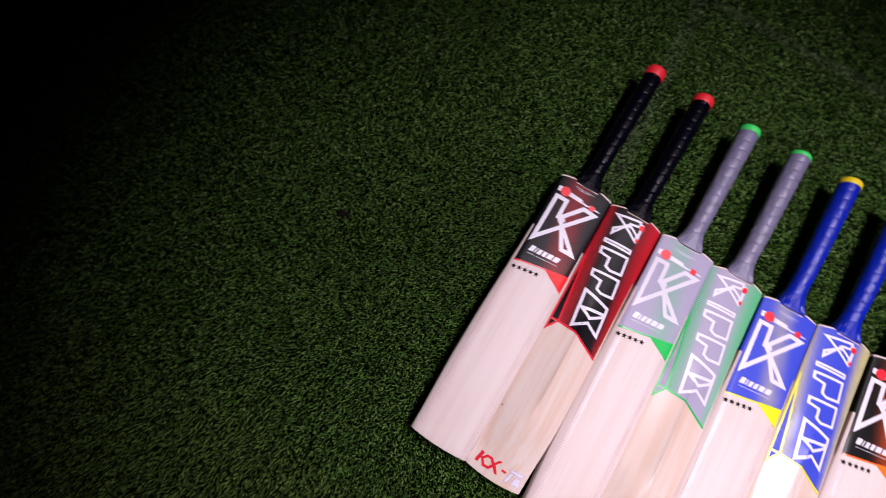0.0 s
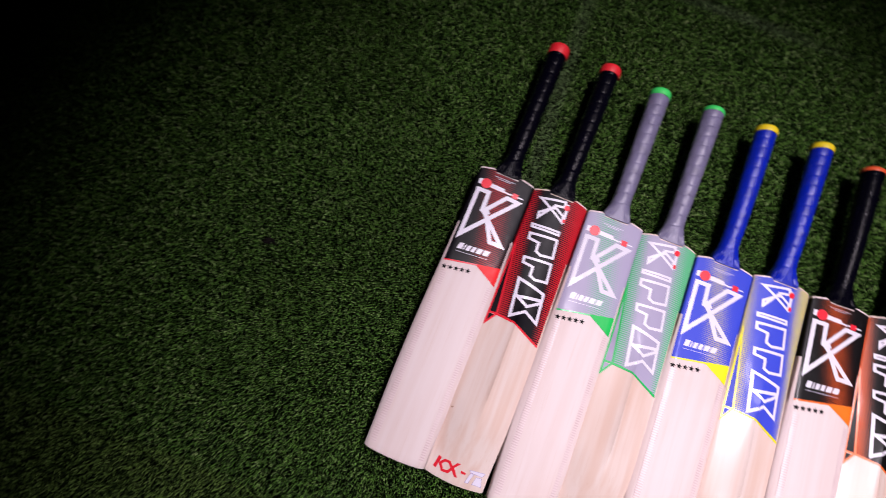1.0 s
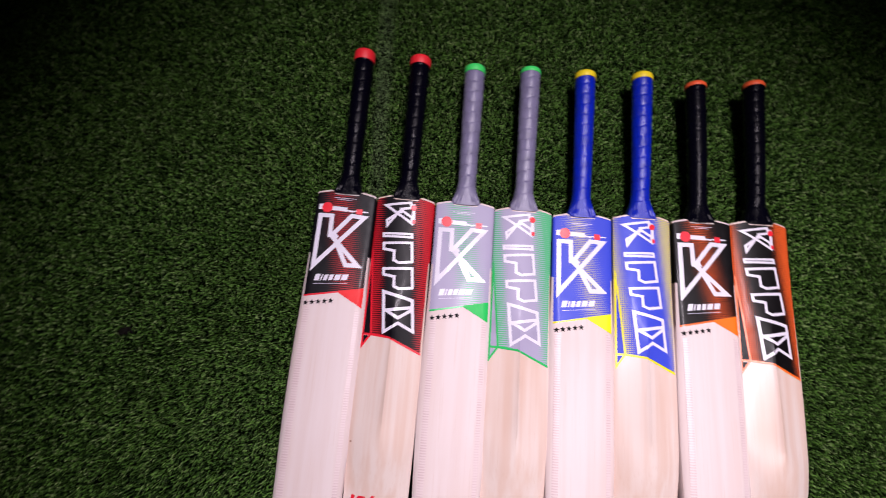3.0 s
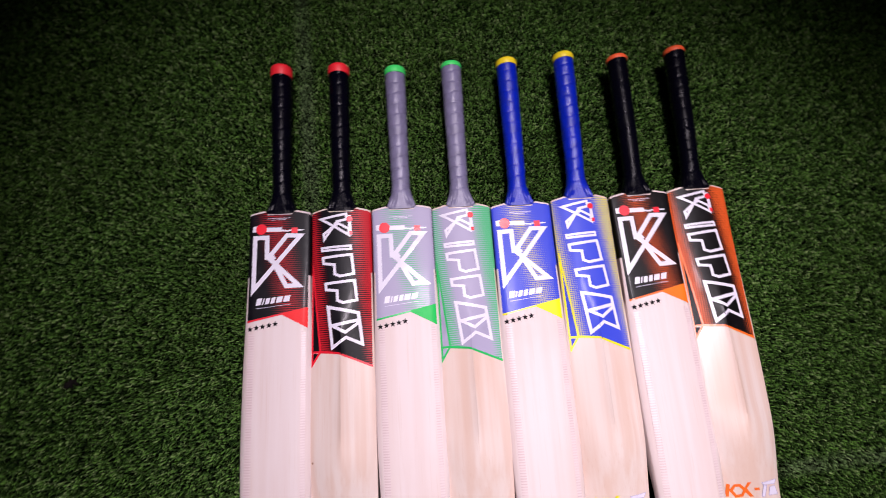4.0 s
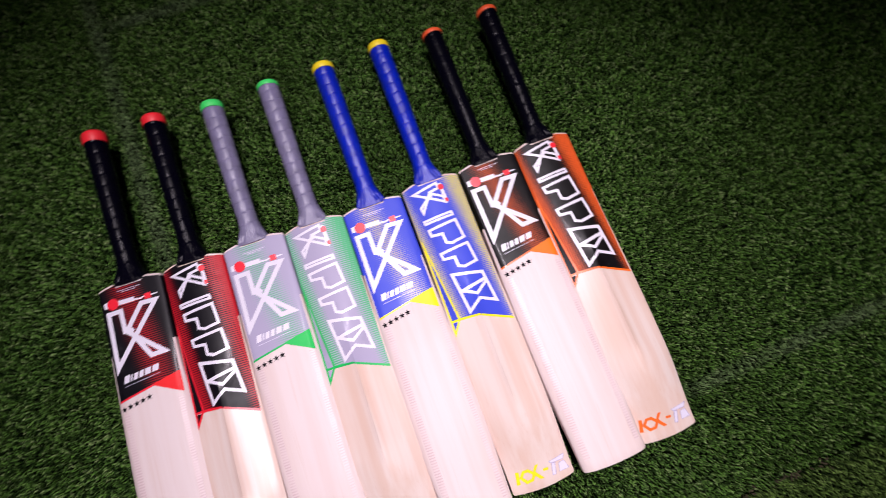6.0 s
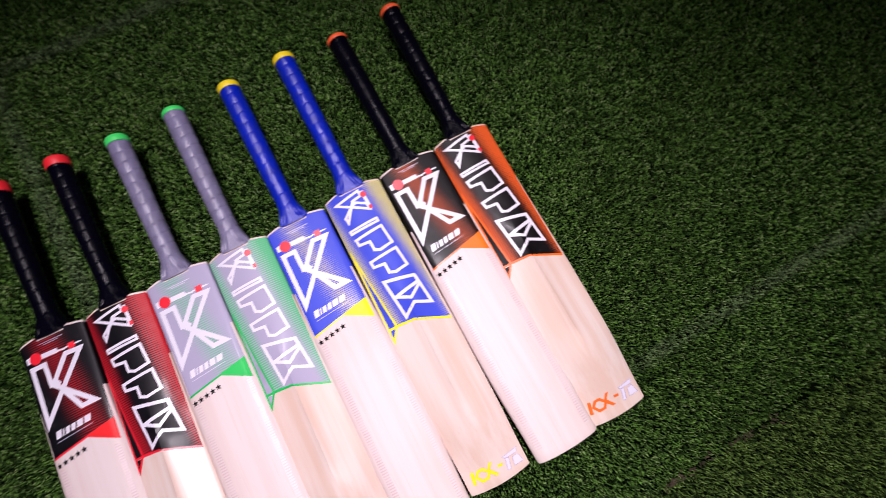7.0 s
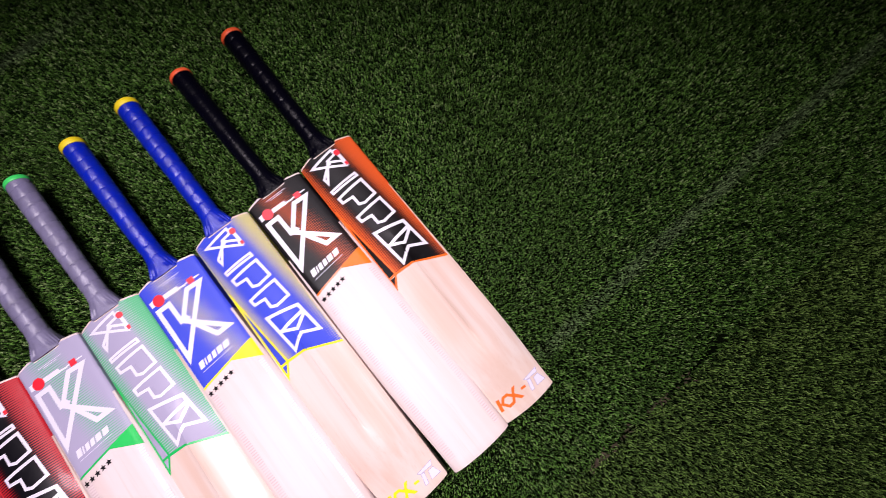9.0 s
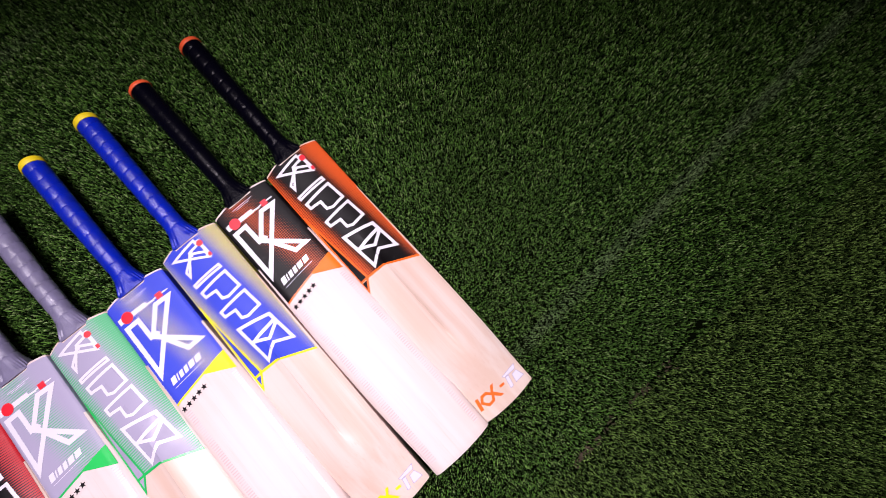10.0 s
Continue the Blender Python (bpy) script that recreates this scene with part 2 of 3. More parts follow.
def face_top(x, y):
    """Height of the flat striking face, lying up, with its rounded edges."""
    k = x / 0.045
    roll = max(0.0, abs(x) - 0.0445) / 0.0125
    return 0.0480 + 0.006 * ease(-0.02, -0.26, y) - 0.003 * ease(-0.40, -0.54, y) - 0.0014 * k * k - 0.0060 * roll ** 1.5 * (0.25 + 0.75 * ease(-0.02, -0.24, y))


def back_top(x, y):
    """Height of the back with its spine, lying up."""
    k = min(1.0, abs(x) / half_width(y))
    edge = 0.040 + 0.006 * ease(-0.05, -0.33, y) - 0.018 * ease(-0.40, -0.56, y)
    ridge = 0.050 + 0.019 * ease(-0.03, -0.39, y) - 0.036 * ease(-0.39, -0.57, y)
    ridge = max(ridge, edge + 0.002)
    sharp = ease(-0.14, -0.25, y) * (1 - 0.8 * ease(-0.38, -0.46, y))
    p = 2.1 - 1.32 * sharp
    return edge + (ridge - edge) * (1 - k ** p)


def shoulder_rise(x):
    """The shoulders slope up to the grip and dip under it."""
    k = min(1.0, abs(x) / HALF)
    return 0.011 * (1 - k) if k > 0.5 else 0.0055 - 0.0055 * ease(0.47, 0.40, k)


def end_shift(x, y, toe_curve=0.0075):
    """Rounded toe and sloping shoulders in plan."""
    k = abs(x) / HALF
    toe = toe_curve * k * k * ease(-0.46, -LENGTH, y)
    shoulder = shoulder_rise(x) * ease(-0.03, 0.0, y)
    return toe + shoulder


def blade_mesh(top, face_up, length):
    bm = bmesh.new()
    half, curve = (face_half, 0.0028) if face_up else (half_width, 0.0040)
    ys = [-length * (i / 46) for i in range(47)]
    ks = [-1, -0.985, -0.95, -0.86, -0.72, -0.56, -0.4, -0.25, -0.12, -0.04, 0, 0.04, 0.12, 0.25, 0.4, 0.56, 0.72, 0.86, 0.95, 0.985, 1]
    loops = []
    for j, y in enumerate(ys):
        w = half(y)
        loop = []
        for k in ks:
            drop = 0.0012 * max(0.0, (abs(k) - 0.93) / 0.07) ** 2
            x = k * w
            loop.append((x, y + end_shift(x, y, curve), top(x, y) - drop))
        if face_up:
            under = ((1.0, 0.014), (0.7, 0.004), (0.35, -0.006), (0.0, -0.010), (-0.35, -0.006), (-0.7, 0.004), (-1.0, 0.014))
            lift = 0.012 * ease(-0.2, 0.0, y) + 0.012 * ease(-0.42, -0.54, y)
        else:
            under = ((1.0, -0.006), (0.97, -0.010), (0.5, -0.010), (0.0, -0.010), (-0.5, -0.010), (-0.97, -0.010), (-1.0, -0.006))
            lift = 0.0
        for k, z in under:
            x = k * w
            loop.append((x, y + end_shift(x, y, curve), z + lift))
        loops.append([bm.verts.new(p) for p in loop])
    n = len(loops[0])
    for a, b in zip(loops, loops[1:]):
        for i in range(n):
            bm.faces.new((a[i], b[i], b[(i + 1) % n], a[(i + 1) % n]))
    # rounded toe and shoulder ends
    for loop, step, flip in ((loops[0], 0.0012, False), (loops[-1], -0.0022, True)):
        inner = []
        mid = sum((v.co.z for v in loop)) / n
        for v in loop:
            inner.append(bm.verts.new((v.co.x * 0.982, v.co.y + step, mid + (v.co.z - mid) * 0.93)))
        for i in range(n):
            q = (loop[i], loop[(i + 1) % n], inner[(i + 1) % n], inner[i])
            bm.faces.new(q if not flip else q[::-1])
        bm.faces.new(inner if not flip else inner[::-1])
    bmesh.ops.recalc_face_normals(bm, faces=bm.faces)
    return bm


def patch(bm, quad, top, off, size=0.004):
    """A four-cornered print laid on the blade's surface."""
    p = [Vector((*q, 0)) for q in quad]
    nu = max(1, math.ceil(max((p[1] - p[0]).length, (p[2] - p[3]).length) / size))
    nv = max(1, math.ceil(max((p[3] - p[0]).length, (p[2] - p[1]).length) / size))
    grid = []
    for j in range(nv + 1):
        row = []
        for i in range(nu + 1):
            q = p[0].lerp(p[1], i / nu).lerp(p[3].lerp(p[2], i / nu), j / nv)
            row.append(bm.verts.new((q.x, q.y, top(q.x, q.y) + off)))
        grid.append(row)
    for a, b in zip(grid, grid[1:]):
        for i in range(nu):
            f = bm.faces.new((a[i], a[i + 1], b[i + 1], b[i]))
            f.normal_update()
            if f.normal.z < 0:
                f.normal_flip()


def inset(poly, d):
    """The polygon moved inwards by d (corners mitred)."""
    pts = [Vector(p) for p in poly]
    area = sum(a.x * b.y - b.x * a.y for a, b in zip(pts, pts[1:] + pts[:1]))
    side = 1 if area > 0 else -1
    out = []
    for i, p in enumerate(pts):
        a, b = (p - pts[i - 1]).normalized(), (pts[(i + 1) % len(pts)] - p).normalized()
        na, nb = Vector((-a.y, a.x)) * side, Vector((-b.y, b.x)) * side
        m = (na + nb)
        m = m.normalized() if m.length > 1e-4 else na
        out.append(p + m * min(d / max(0.35, m.dot(na)), 2.4 * d))
    return out


def ring(bm, poly, d, top, off):
    inner = inset(poly, d)
    n = len(poly)
    for i in range(n):
        patch(bm, (poly[i], poly[(i + 1) % n], inner[(i + 1) % n], inner[i]), top, off, 0.006)


def fan(bm, poly, top, off):
    """A filled polygon, as a fan round its middle."""
    c = sum((Vector(p) for p in poly), Vector((0, 0))) / len(poly)
    n = len(poly)
    mid = bm.verts.new((c.x, c.y, top(c.x, c.y) + off))
    vs = [bm.verts.new((p[0], p[1], top(p[0], p[1]) + off)) for p in poly]
    for i in range(n):
        f = bm.faces.new((vs[i], vs[(i + 1) % n], mid))
        f.normal_update()
        if f.normal.z < 0:
            f.normal_flip()


def disc(cx, cy, r, n=24):
    return [(cx + r * math.cos(2 * math.pi * i / n), cy + r * math.sin(2 * math.pi * i / n)) for i in range(n)]


def star(cx, cy, r):
    return [(cx + r * (1, 0.45)[i % 2] * math.sin(math.pi * i / 5), cy + r * (1, 0.45)[i % 2] * math.cos(math.pi * i / 5)) for i in range(10)]


def handle_axis(y):
    """Height of the handle's middle: it rises from the shoulder to the cap."""
    return 0.0315 + 0.004 * ease(0.0, 0.12, y) + 0.022 * max(0.0, y) / 0.29


def grip_mesh(reach, cap_length, ribs):
    """The rubber grip: flared at the shoulder, wrapped up to the cap."""
    bm = bmesh.new()
    turn, n = 64, int((reach - cap_length) / 0.0016)
    rings = []
    for j in range(n + 1):
        y = 0.001 + (reach - cap_length - 0.001) * j / n
        flare = (1 - ease(-0.004, 0.052, y)) ** 1.3
        axis = handle_axis(y)
        loop = []
        for i in range(turn):
            a = 2 * math.pi * i / turn
            scallop = 0.0016 * abs(math.sin(3.5 * a + 1.7 * math.floor(y / 0.0205 + i / turn)))
            p = ((y + scallop) / 0.0205 + i / turn) % 1.0
            ledge = 0.30 - 0.15 * p - 1.3 * math.exp(-(min(p, 1 - p) / 0.05) ** 2) + 0.5 * abs(math.sin(4 * a + 2.3 * math.floor((y + scallop) / 0.0205 + i / turn))) * math.sin(math.pi * p)
            rib = ribs * ledge * ease(0.012, 0.04, y) + 0.0009 * math.cos(22 * a) * flare * ease(0.0, 0.008, y)
            rx = 0.0166 + 0.0106 * flare + rib + 0.0020 * ease(0.03, 0.26, y)
            rz = 0.0170 + 0.0036 * flare + rib + 0.0016 * ease(0.03, 0.26, y)
            c, d = math.cos(a), math.sin(a)
            square = 1 - 0.55 * flare
            loop.append(bm.verts.new((rx * math.copysign(abs(c) ** square, c), y - 0.002 * flare * (1 - abs(c)), axis + rz * math.copysign(abs(d) ** square, d))))
        rings.append(loop)
    for a, b in zip(rings, rings[1:]):
        for i in range(turn):
            bm.faces.new((a[i], b[i], b[(i + 1) % turn], a[(i + 1) % turn]))
    bm.faces.new(rings[0])
    bm.faces.new(rings[-1][::-1])
    bmesh.ops.recalc_face_normals(bm, faces=bm.faces)
    return bm


def cap_mesh(reach, cap_length):
    bm = bmesh.new()
    turn, rings = 28, []
    for y, r in ((reach - cap_length - 0.001, 0.0180), (reach - cap_length - 0.0005, 0.0198), (reach - cap_length + 0.001, 0.0203), (reach - 0.008, 0.0203),
                 (reach - 0.0045, 0.0197), (reach - 0.0018, 0.0176), (reach - 0.0003, 0.0145), (reach, 0.009)):
        rings.append([bm.verts.new((r * math.cos(2 * math.pi * i / turn), y, handle_axis(y) + r * math.sin(2 * math.pi * i / turn))) for i in range(turn)])
    for a, b in zip(rings, rings[1:]):
        for i in range(turn):
            bm.faces.new((a[i], b[i], b[(i + 1) % turn], a[(i + 1) % turn]))
    bm.faces.new(rings[-1][::-1])
    bm.faces.new(rings[0])
    bmesh.ops.recalc_face_normals(bm, faces=bm.faces)
    return bm


def mm(points):
    return [(x * 0.001, y * 0.001) for x, y in points]


# two folded ribbons of the angular emblem, in millimetres from the shoulder's middle, and the side on which each is wide
EMBLEM = (
    ([(-17, -84), (-18, -40), (-47, -40), (-47, -149), (45, -39), (12, -37), (-19, -76), (-11, -87)], 1),
    ([(-17, -77), (45, -136), (12, -137), (-19, -80)], -1),
)


def ribbon(bm, line, side, d, top, off):
    """A band of width d along one side of an open line, its corners mitred."""
    pts = [Vector(p) for p in line]
    inner = []
    for i, p in enumerate(pts):
        a = (p - pts[i - 1]).normalized() if i else (pts[1] - p).normalized()
        b = (pts[i + 1] - p).normalized() if i + 1 < len(pts) else a
        na, nb = Vector((-a.y, a.x)) * side, Vector((-b.y, b.x)) * side
        m = (na + nb).normalized() if (na + nb).length > 0.05 else na
        inner.append(p + m * min(d / max(0.3, m.dot(na)), 3.0 * d))
    for i in range(len(pts) - 1):
        patch(bm, (pts[i], pts[i + 1], inner[i + 1], inner[i]), top, off, 0.005)


def side_wrap(parent, material, top, low, half, lead=0.0):
    """The sticker's folds over both edges, next to the shoulders."""
    for s in (-1, 1):
        bm = bmesh.new()
        rows = []
        for j in range(13):
            y = lead - 0.003 - 0.112 * j / 12
            w, yy = half(y), y + end_shift(s * half(y), y - lead)
            rows.append([bm.verts.new(p) for p in ((s * (w - 0.003), yy, top(s * (w - 0.003), y) + 0.0005), (s * (w - 0.0008), yy, top(s * (w - 0.0008), y) + 0.0003),
                                                   (s * (w + 0.0004), yy, top(s * w, y) - 0.0008), (s * (w + 0.0004), yy, low(y)))])
        for a, b in zip(rows, rows[1:]):
            for i in range(3):
                bm.faces.new((a[i], a[i + 1], b[i + 1], b[i]))
        bmesh.ops.recalc_face_normals(bm, faces=bm.faces)
        part("edge_fold", bm, material, parent)


def front_prints(bat, mats, slip):
    top = lambda x, y: face_top(x, y + slip)
    bm = bmesh.new()
    # sticker: straight sides, lower edge with a peak right of the middle
    low = lambda x: -0.192 + 0.012 * (x + 0.0515) / 0.0595 if x < 0.008 else -0.180 + 0.009 * (x - 0.008) / 0.0435
    cols = (-0.0515, -0.0250, -0.0214, 0.0, 0.008, 0.0214, 0.0250, 0.0515)
    for x0, x1 in zip(cols, cols[1:]):
        patch(bm, ((x0, low(x0)), (x1, low(x1)), (x1, shoulder_rise(x1) - 0.0022 - slip), (x0, shoulder_rise(x0) - 0.0022 - slip)), top, 0.0003)
    sticker = part("face_sticker", bm, mats["front"], bat, "glossy printed face sticker")
    side_wrap(sticker, mats["fill"], top, lambda y: 0.018, lambda y: face_half(y + slip), -slip)
    bm = bmesh.new()
    patch(bm, mm(((-52, -194.5), (8, -183), (8, -180), (-52, -191.5))), top, 0.0006)
    part("trim_line", bm, mats["edge"], sticker)
    bm = bmesh.new()
    patch(bm, mm(((8, -183), (52, -207), (52, -171), (8, -180))), top, 0.0006)
    part("colour_flash", bm, mats["flash"], sticker)
    for i, (line, side) in enumerate(EMBLEM):
        bm = bmesh.new()
        ribbon(bm, mm(line), side, 0.0078, top, 0.0008 + 0.0002 * i)
        part("emblem_band", bm, mats.get("emblem", WHITE), sticker)
    # row of marks over the emblem
    bm = bmesh.new()
    for q in (((-48, -33), (-40, -33), (-40, -22), (-48, -23)), ((-26, -33), (4, -34), (4, -26), (-26, -25)), ((4, -33), (16, -34.5), (16, -31.5), (4, -30)),
              ((16, -33), (38, -33), (38, -30.5), (16, -30.5)), ((37, -33), (43, -32.5), (43, -31), (37, -30.5))):
        patch(bm, mm(q), top, 0.0006)
    part("white_mark", bm, WHITE, sticker)
    bm = bmesh.new()
    fan(bm, disc(-0.0325, -0.0285, 0.0098), top, 0.0010)
    part("red_roundel", bm, RED, sticker)
    bm = bmesh.new()
    patch(bm, mm(((21, -37), (32, -37), (32, -27), (21, -27))), top, 0.0010)
    part("red_square", bm, RED, sticker)
    for y0, x0, x1 in ((-8.5, -22, 18), (-11.5, -15, 10)):
        bm = bmesh.new()
        patch(bm, mm(((x0, y0 - 0.7), (x1, y0 - 0.7), (x1, y0 + 0.1), (x0, y0 + 0.1))), top, 0.0006)
        part("fine_line", bm, LILAC, sticker)
    # small word as slanted bars, with a rule below
    for i, (a, b) in enumerate(((-38, -29), (-27, -24.5), (-22, -15), (-12.5, -5.5), (-3, 7), (9.5, 20))):
        bm = bmesh.new()
        y = -165.5 + (a + 38) * 0.10
        k = 0.0 if i else 1.5
        quad = mm(((a, y), (b, y + (b - a) * 0.1), (b + 2.5, y + 11.5 + k), (a + 2.5, y + 10.5 + k)))
        patch(bm, quad, top, 0.0007)
        part("word_bar", bm, WHITE, sticker)
    bm = bmesh.new()
    patch(bm, mm(((-37, -171), (22, -165.5), (22, -164.8), (-37, -170.3))), top, 0.0006)
    part("fine_line", bm, LILAC, sticker)
    for ob in (sticker, *sticker.children):
        if not ob.name.startswith("edge_fold"):
            ob.location.y += slip if ob is sticker else 0.0
    # five printed stars on the bare wood
    for i in range(5):
        bm = bmesh.new()
        fan(bm, star(-0.046 + 0.0108 * i, -0.2055 + 0.0018 * i, 0.0054), top, 0.0006)
        part("star", bm, INK, bat).location.y = slip
    for s in (-1, 1):
        bm = bmesh.new()
        x0, x1 = (-0.0488, -0.0385) if s < 0 else (0.0415, 0.0492)
        patch(bm, ((x0, -0.531), (x1, -0.531), (x1, -0.214), (x0, -0.212)), top, 0.0003, 0.01)
        part("edge_tape", bm, TAPE, bat, "ribbed clear edge tape")


def word_point(a, b):
    """From the word's own run (a, metres down the blade; b, 0 to 1 across) to the blade."""
    return (-0.0425 + 0.108 * a + 0.055 * b, -0.013 - a + 0.009 * b)


def back_prints(bat, mats):
    top = back_top
    bm = bmesh.new()
    low = lambda x: -0.250 if x <= -0.036 else (-0.250 - 0.003 * (x + 0.036) / 0.032 if x < -0.004 else -0.253 - 0.024 * (x + 0.004) / 0.0555)
    cols = (-0.0515, -0.036, -0.0250, -0.0214, -0.004, 0.0, 0.0214, 0.0250, 0.0515)
    for x0, x1 in zip(cols, cols[1:]):
        patch(bm, ((x0, low(x0)), (x1, low(x1)), (x1, shoulder_rise(x1) - 0.0022), (x0, shoulder_rise(x0) - 0.0022)), top, 0.0003)
    sticker = part("back_sticker", bm, mats["back"], bat, "glossy printed back sticker")
    side_wrap(sticker, mats["back"], top, lambda y: 0.004, half_width)
    # trim along the lower edge and the long thin triangle at the side
    bm = bmesh.new()
    for q in (((-52, -252), (-36, -251.5), (-36, -248), (-52, -248.5)), ((-36, -252), (-4, -255), (-4, -251.5), (-36, -248)), ((-4, -255), (52, -279.5), (52, -275.5), (-4, -251.5)),
              ((-52.5, -276), (-49.5, -272), (-49.5, -120), (-52.5, -110)), ((-52.5, -276), (-35, -250), (-39, -250), (-51, -268)),
              ((-38, -250), (-35, -250), (-50, -100), (-52, -98))):
        patch(bm, mm(q), top, 0.0007)
    part("trim_line", bm, mats["edge"], sticker)
    bm = bmesh.new()
    patch(bm, mm(((-50, -248), (-38.5, -248), (-50, -128), (-50.2, -130))), top, 0.0006)
    patch(bm, mm(((-49.5, -268), (-40, -253), (-44, -252.5), (-49.5, -252.5))), top, 0.0006)
    part("side_panel", bm, mats["fill"], sticker)
    # the long word: six plain outlined shapes running down the blade
    shapes = []
    for i, (line, side) in enumerate(EMBLEM):
        bm = bmesh.new()
        ribbon(bm, [word_point(0.0 + 0.046 * (x + 47) / 92, (y + 149) / 111) for x, y in line], side, 0.0045, top, 0.0009 + 0.0002 * i)
        part("word_shape", bm, WHITE, sticker)
    def run(a0, a1, poly):
        return [word_point(a0 + (a1 - a0) * u, v) for u, v in poly]
    shapes.append((run(0.053, 0.070, ((0, 0), (0.55, 0), (1, 1), (0.4, 1))), 0.0042))
    for a0 in (0.071, 0.118):
        shapes.append((run(a0, a0 + 0.044, ((0.0, 0.0), (0.34, 0.0), (0.47, 0.34), (0.84, 0.32), (1.0, 0.52), (1.0, 1), (0.10, 1))), 0.0049))
    shapes.append((run(0.158, 0.200, ((0.0, 0), (0.95, 0.0), (0.92, 1), (0.52, 1))), 0.0056))
    shapes.append((run(0.187, 0.240, ((0.0, 0.0), (0.92, 0.0), (0.66, 0.5), (1.0, 1.0), (0.12, 1.0), (0.38, 0.5))), 0.0052))
    for poly, d in shapes:
        bm = bmesh.new()
        fan(bm, inset(poly, d * 0.8), top, 0.0005)
        part("word_fill", bm, mats["fill"], sticker)
        bm = bmesh.new()
        ring(bm, poly, d, top, 0.0009)
        part("word_shape", bm, WHITE, sticker)
    # small marks beside the word
    bm = bmesh.new()
    patch(bm, mm(((14, -47), (20, -47), (18, -9), (12.5, -9))), top, 0.0006)
    part("white_mark", bm, WHITE, sticker)
    bm = bmesh.new()
    fan(bm, disc(0.0155, -0.0165, 0.0055, 16), top, 0.0011)
    part("red_roundel", bm, RED, sticker)
    bm = bmesh.new()
    patch(bm, mm(((15, -46), (20.5, -46), (20.5, -39), (15, -39))), top, 0.0011)
    part("red_square", bm, RED, sticker)
    # toe mark of plain shapes
    toe = []
    along = lambda points: mm([(x + 9, y) for x, y in points])
    toe.append((along(((-52, -532), (-46.5, -533), (-43, -513), (-48.5, -512))), None))
    toe.append((along(((-45, -523), (-36, -535), (-24, -534), (-17, -523), (-27, -513), (-37, -513))), 0.0045))
    toe.append((along(((-23, -523), (-12, -535), (-6, -535), (-17, -521), (-9, -511), (-15, -511))), None))
    toe.append((along(((-4, -525), (5, -525.5), (5, -521.5), (-4, -521))), None))
    for poly, d in toe:
        bm = bmesh.new()
        if d:
            ring(bm, poly, d, top, 0.0006)
        elif len(poly) == 4:
            patch(bm, poly, top, 0.0006)
        else:
            patch(bm, (poly[0], poly[1], poly[2], poly[3]), top, 0.0006)
            patch(bm, (poly[0], poly[3], poly[4], poly[5]), top, 0.00065)
        part("toe_mark", bm, mats["edge"], bat)
    for q in (((8, -537), (14.5, -537), (19, -519), (12.5, -518)), ((8, -514), (38, -511), (34, -519), (12, -518)), ((21, -536), (39, -536), (34, -521), (24, -522))):
        bm = bmesh.new()
        ring(bm, along(q), 0.0006, top, 0.0009)
        part("toe_mark_outline", bm, VIOLET, bat)
        bm = bmesh.new()
        patch(bm, along(q), top, 0.0006)
        part("toe_mark", bm, LILAC, bat)


def cricket_bat(key, face_up, seed, slip, length, reach, cap_length, ribs, label):
    bat = tagged(new("cricket_bat"), label, "cricket bat", "row of cricket bats on the turf")
    mats = MATS[key]
    if face_up:
        wood = willow("willow_face", (0.68, 0.58, 0.58), (0.655, 0.54, 0.53), seed, 0.56)
        part("blade", blade_mesh(face_top, True, length), wood, bat, "pale willow blade, flat face up")
        front_prints(bat, mats, slip)
    else:
        wood = willow("willow_back", (0.70, 0.585, 0.545), (0.655, 0.49, 0.425), seed, 0.28)
        part("blade", blade_mesh(back_top, False, length), wood, bat, "polished willow blade, spine up")
        back_prints(bat, mats)
    grip = part("grip", grip_mesh(reach, cap_length, ribs), mats["grip"], bat, "wrapped rubber grip" if ribs > 0.0005 else "smooth rubber grip")
    part("end_cap", cap_mesh(reach, cap_length), mats["cap"], grip, "coloured grip end cap")
    return bat


BATS = (
    # scheme, face up, x, y, turn, handle reach, cap length, rib depth, label
    ("red", True, 0.0650, -0.002, -0.9, 0.287, 0.022, 0.0006, "black and red cricket bat, bare willow face up, red cap"),
    ("red", False, 0.1745, -0.003, -0.7, 0.285, 0.019, 0.0006, "black and red cricket bat lying spine up, red cap"),
    ("green", True, 0.2845, -0.005, 0.0, 0.277, 0.015, 0.0008, "grey and green cricket bat, bare willow face up, green cap"),
    ("green", False, 0.3930, -0.008, 0.1, 0.284, 0.011, 0.0008, "grey and green cricket bat lying spine up, green cap"),
    ("blue", True, 0.5020, -0.011, 0.5, 0.289, 0.014, 0.0006, "blue and yellow cricket bat, bare willow face up, yellow cap"),
    ("blue", False, 0.6140, -0.004, 0.6, 0.289, 0.014, 0.0008, "blue and yellow cricket bat lying spine up, yellow cap"),
    ("orange", True, 0.7240, -0.003, 1.7, 0.278, 0.010, 0.0002, "black and orange cricket bat, bare willow face up, smooth grip"),
    ("orange", False, 0.8345, 0.002, 0.8, 0.284, 0.011, 0.0007, "black and orange cricket bat lying spine up, orange cap"),
)
for i, (key, up, x, y, turn, reach, cap_length, ribs, label) in enumerate(BATS):
    bat = cricket_bat(key, up, i + 1, (0, 0, -0.006, 0, -0.004, 0, 0, 0)[i], (0.5425, 0.546, 0.5465, 0.545, 0.5465, 0.548, 0.550, 0.552)[i], reach, cap_length, ribs, label)
    bat.matrix_world = pose(x, y, 0, 0, 0, turn)
    if i == 1:
        bm = bmesh.new()
        fan(bm, disc(-0.0500, -0.428, 0.0017, 10), back_top, 0.0004)
        part("knot", bm, KNOT, bat, "small brown knot in the wood")

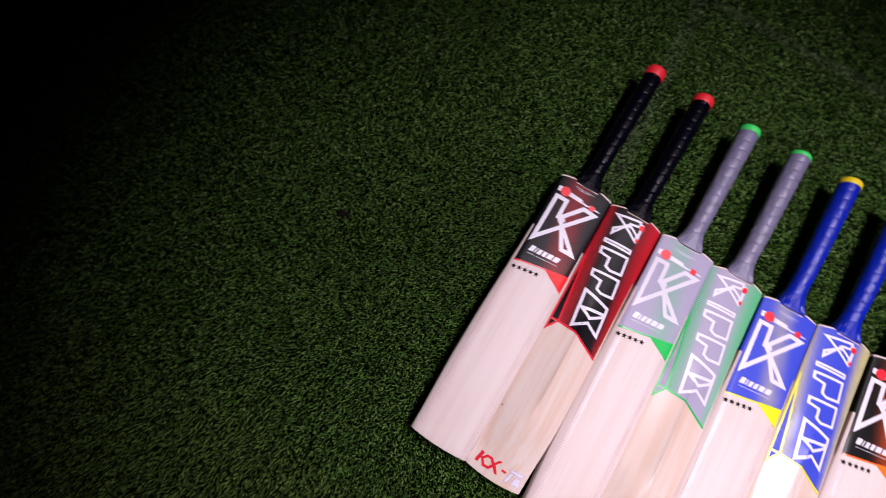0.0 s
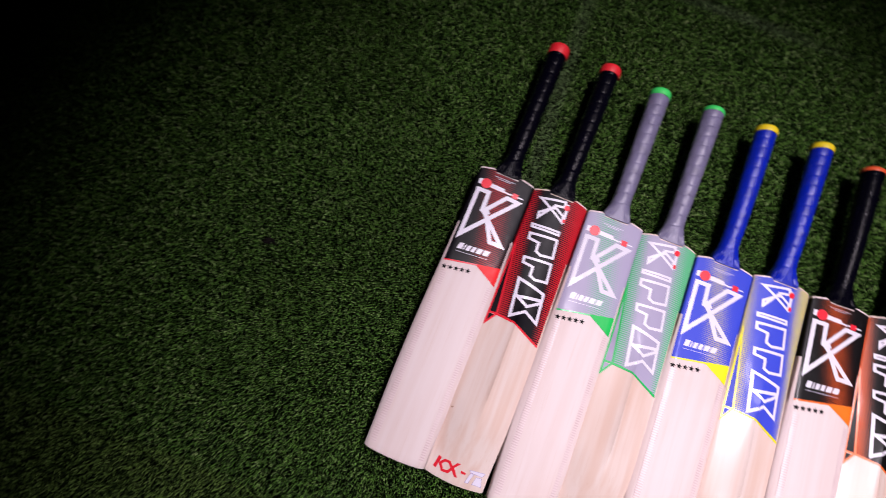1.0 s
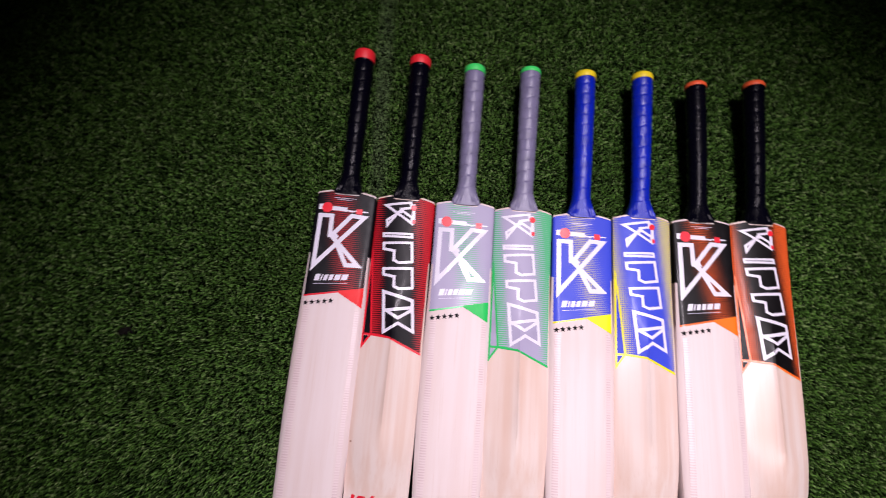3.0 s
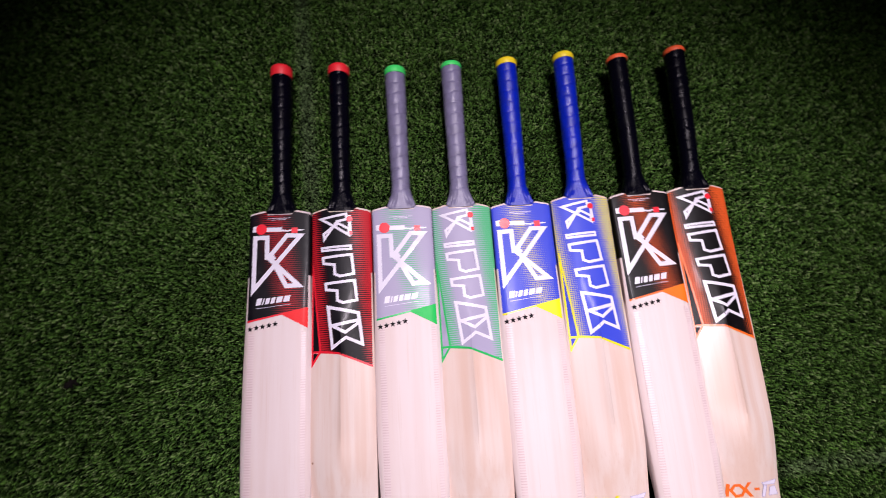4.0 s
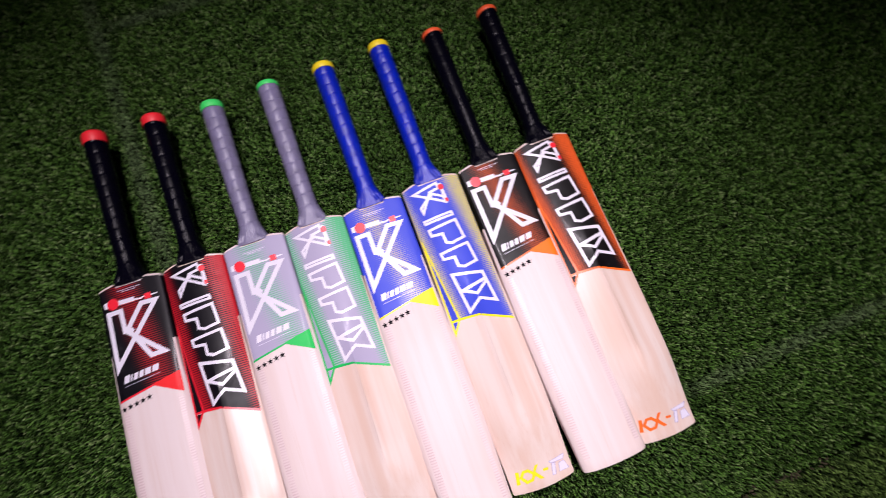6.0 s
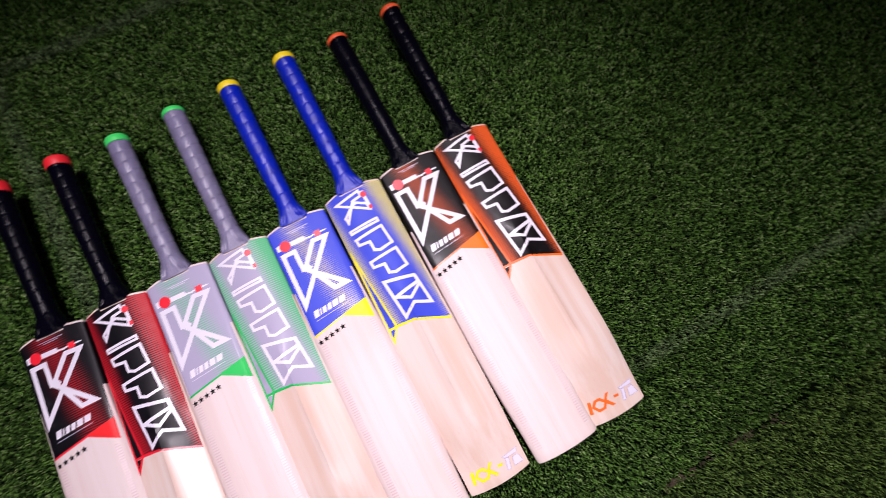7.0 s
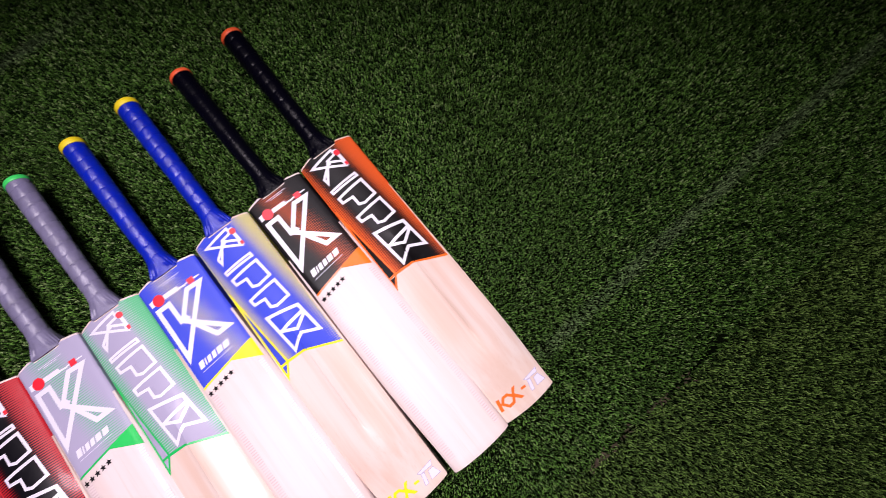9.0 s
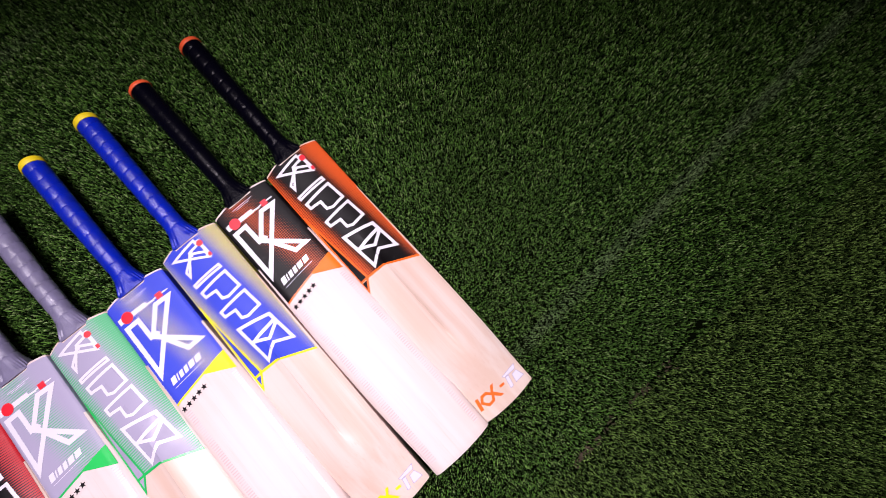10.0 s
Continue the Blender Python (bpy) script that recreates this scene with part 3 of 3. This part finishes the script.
# ---- artificial turf: single yarn blades ----
def turf_blades(count, seed):
    rng = np.random.default_rng(seed)
    x = rng.uniform(-1.35, 2.10, count)
    y = rng.uniform(-1.20, 0.86, count)
    keep = np.ones(count, bool)
    for _, _, bx, by, turn, *_ in BATS:
        c, s = math.cos(radians(turn)), math.sin(radians(turn))
        u, v = (x - bx) * c + (y - by) * s, -(x - bx) * s + (y - by) * c
        keep &= ~((abs(u) < 0.0585) & (v < 0.004) & (v > -0.5445))
    # torn places along the seam
    for cx, cy, rx, ry in ((1.176, -0.680, 0.014, 0.0075), (1.155, -0.686, 0.015, 0.005), (1.135, -0.684, 0.022, 0.004), (1.108, -0.687, 0.022, 0.003), (1.06, -0.690, 0.03, 0.003), (0.93, -0.692, 0.05, 0.003)):
        keep &= ~((((x - cx) / rx) ** 2 + ((y - cy) / ry) ** 2 < rng.uniform(0.3, 1.2, count)))
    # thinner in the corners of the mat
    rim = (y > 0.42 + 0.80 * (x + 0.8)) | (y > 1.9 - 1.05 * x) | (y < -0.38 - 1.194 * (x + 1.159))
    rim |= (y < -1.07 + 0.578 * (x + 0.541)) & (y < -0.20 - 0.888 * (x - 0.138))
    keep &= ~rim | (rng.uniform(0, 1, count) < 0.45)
    x, y = x[keep], y[keep]
    n = len(x)
    # each yarn stands up and bends over near its tip
    az = rng.uniform(0, 2 * math.pi, n)
    wide = rng.uniform(0.00055, 0.00095, n)
    rise = rng.uniform(0.0090, 0.0128, n)
    out = rng.uniform(0.0010, 0.0032, n)
    dx, dy = np.cos(az), np.sin(az)
    face = az + math.pi / 2 + rng.normal(0, 0.4, n)
    wx, wy = np.cos(face) * wide, np.sin(face) * wide
    co = np.zeros((n, 4, 3), np.float32)
    for k, (f, h, w) in enumerate(((-0.35, 0, 0), (0.25, 0.88, 1), (0.25, 0.88, -1), (1.0, 1.0, 0))):
        co[:, k, 0] = x + dx * out * f + wx * w
        co[:, k, 1] = y + dy * out * f + wy * w
        co[:, k, 2] = FLOOR + rise * h
    me = bpy.data.meshes.new("artificial_turf")
    me.vertices.add(n * 4)
    me.vertices.foreach_set("co", co.ravel())
    base = np.arange(n, dtype=np.int32)[:, None] * 4
    loops = (base + np.array([0, 2, 1, 1, 2, 3], np.int32)).ravel()
    me.loops.add(len(loops))
    me.loops.foreach_set("vertex_index", loops)
    me.polygons.add(n * 2)
    me.polygons.foreach_set("loop_start", np.arange(n * 2, dtype=np.int32) * 3)
    me.update(calc_edges=True)
    tone = np.repeat(rng.uniform(0, 1, n), 4).astype(np.float32)
    me.attributes.new("tone", "FLOAT", "POINT").data.foreach_set("value", tone)
    me.materials.append(TURF)
    return tagged(new("artificial_turf", me), "short dark green artificial turf with worn chalk lines", "turf", kind="stuff")


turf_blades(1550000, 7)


# ---- debris on the turf ----
def crumbs(name, material, spots, count, seed, label, category):
    """A scatter of small uneven bits round the given line."""
    rng = random.Random(seed)
    bm = bmesh.new()
    (x0, y0), (x1, y1), spread, size = spots
    for _ in range(count):
        k = rng.random()
        m = Matrix.LocRotScale((x0 + (x1 - x0) * k + rng.gauss(0, spread), y0 + (y1 - y0) * k + rng.gauss(0, spread), 0.0005 + rng.uniform(-0.002, 0.002)),
                               Euler((rng.uniform(-0.5, 0.5), rng.uniform(-0.5, 0.5), rng.gauss(0, 0.6))), Vector((rng.uniform(1, 3.2), rng.uniform(0.5, 1.0), 0.5)) * size)
        made = bmesh.ops.create_icosphere(bm, subdivisions=1, radius=1, matrix=m)
        for v in made["verts"]:
            v.co += Vector((rng.gauss(0, 0.2), rng.gauss(0, 0.2), rng.gauss(0, 0.2))) * size
    ob = part(name, bm, material, None, smooth=False)
    return tagged(ob, label, category, kind="stuff")


crumbs("seam_debris", DIRT, ((0.85, -0.698), (0.96, -0.689), 0.003, 0.0020), 36, 3, "dry brown fibres along the turf seam", "debris")
crumbs("seam_debris", DIRT, ((0.98, -0.690), (1.10, -0.690), 0.004, 0.0019), 22, 4, "dry brown fibres along the turf seam", "debris")
crumbs("dirt_clump", SOIL, ((-0.322, -0.279), (-0.310, -0.276), 0.0022, 0.0036), 8, 5, "small dark brown clump on the turf", "dirt")
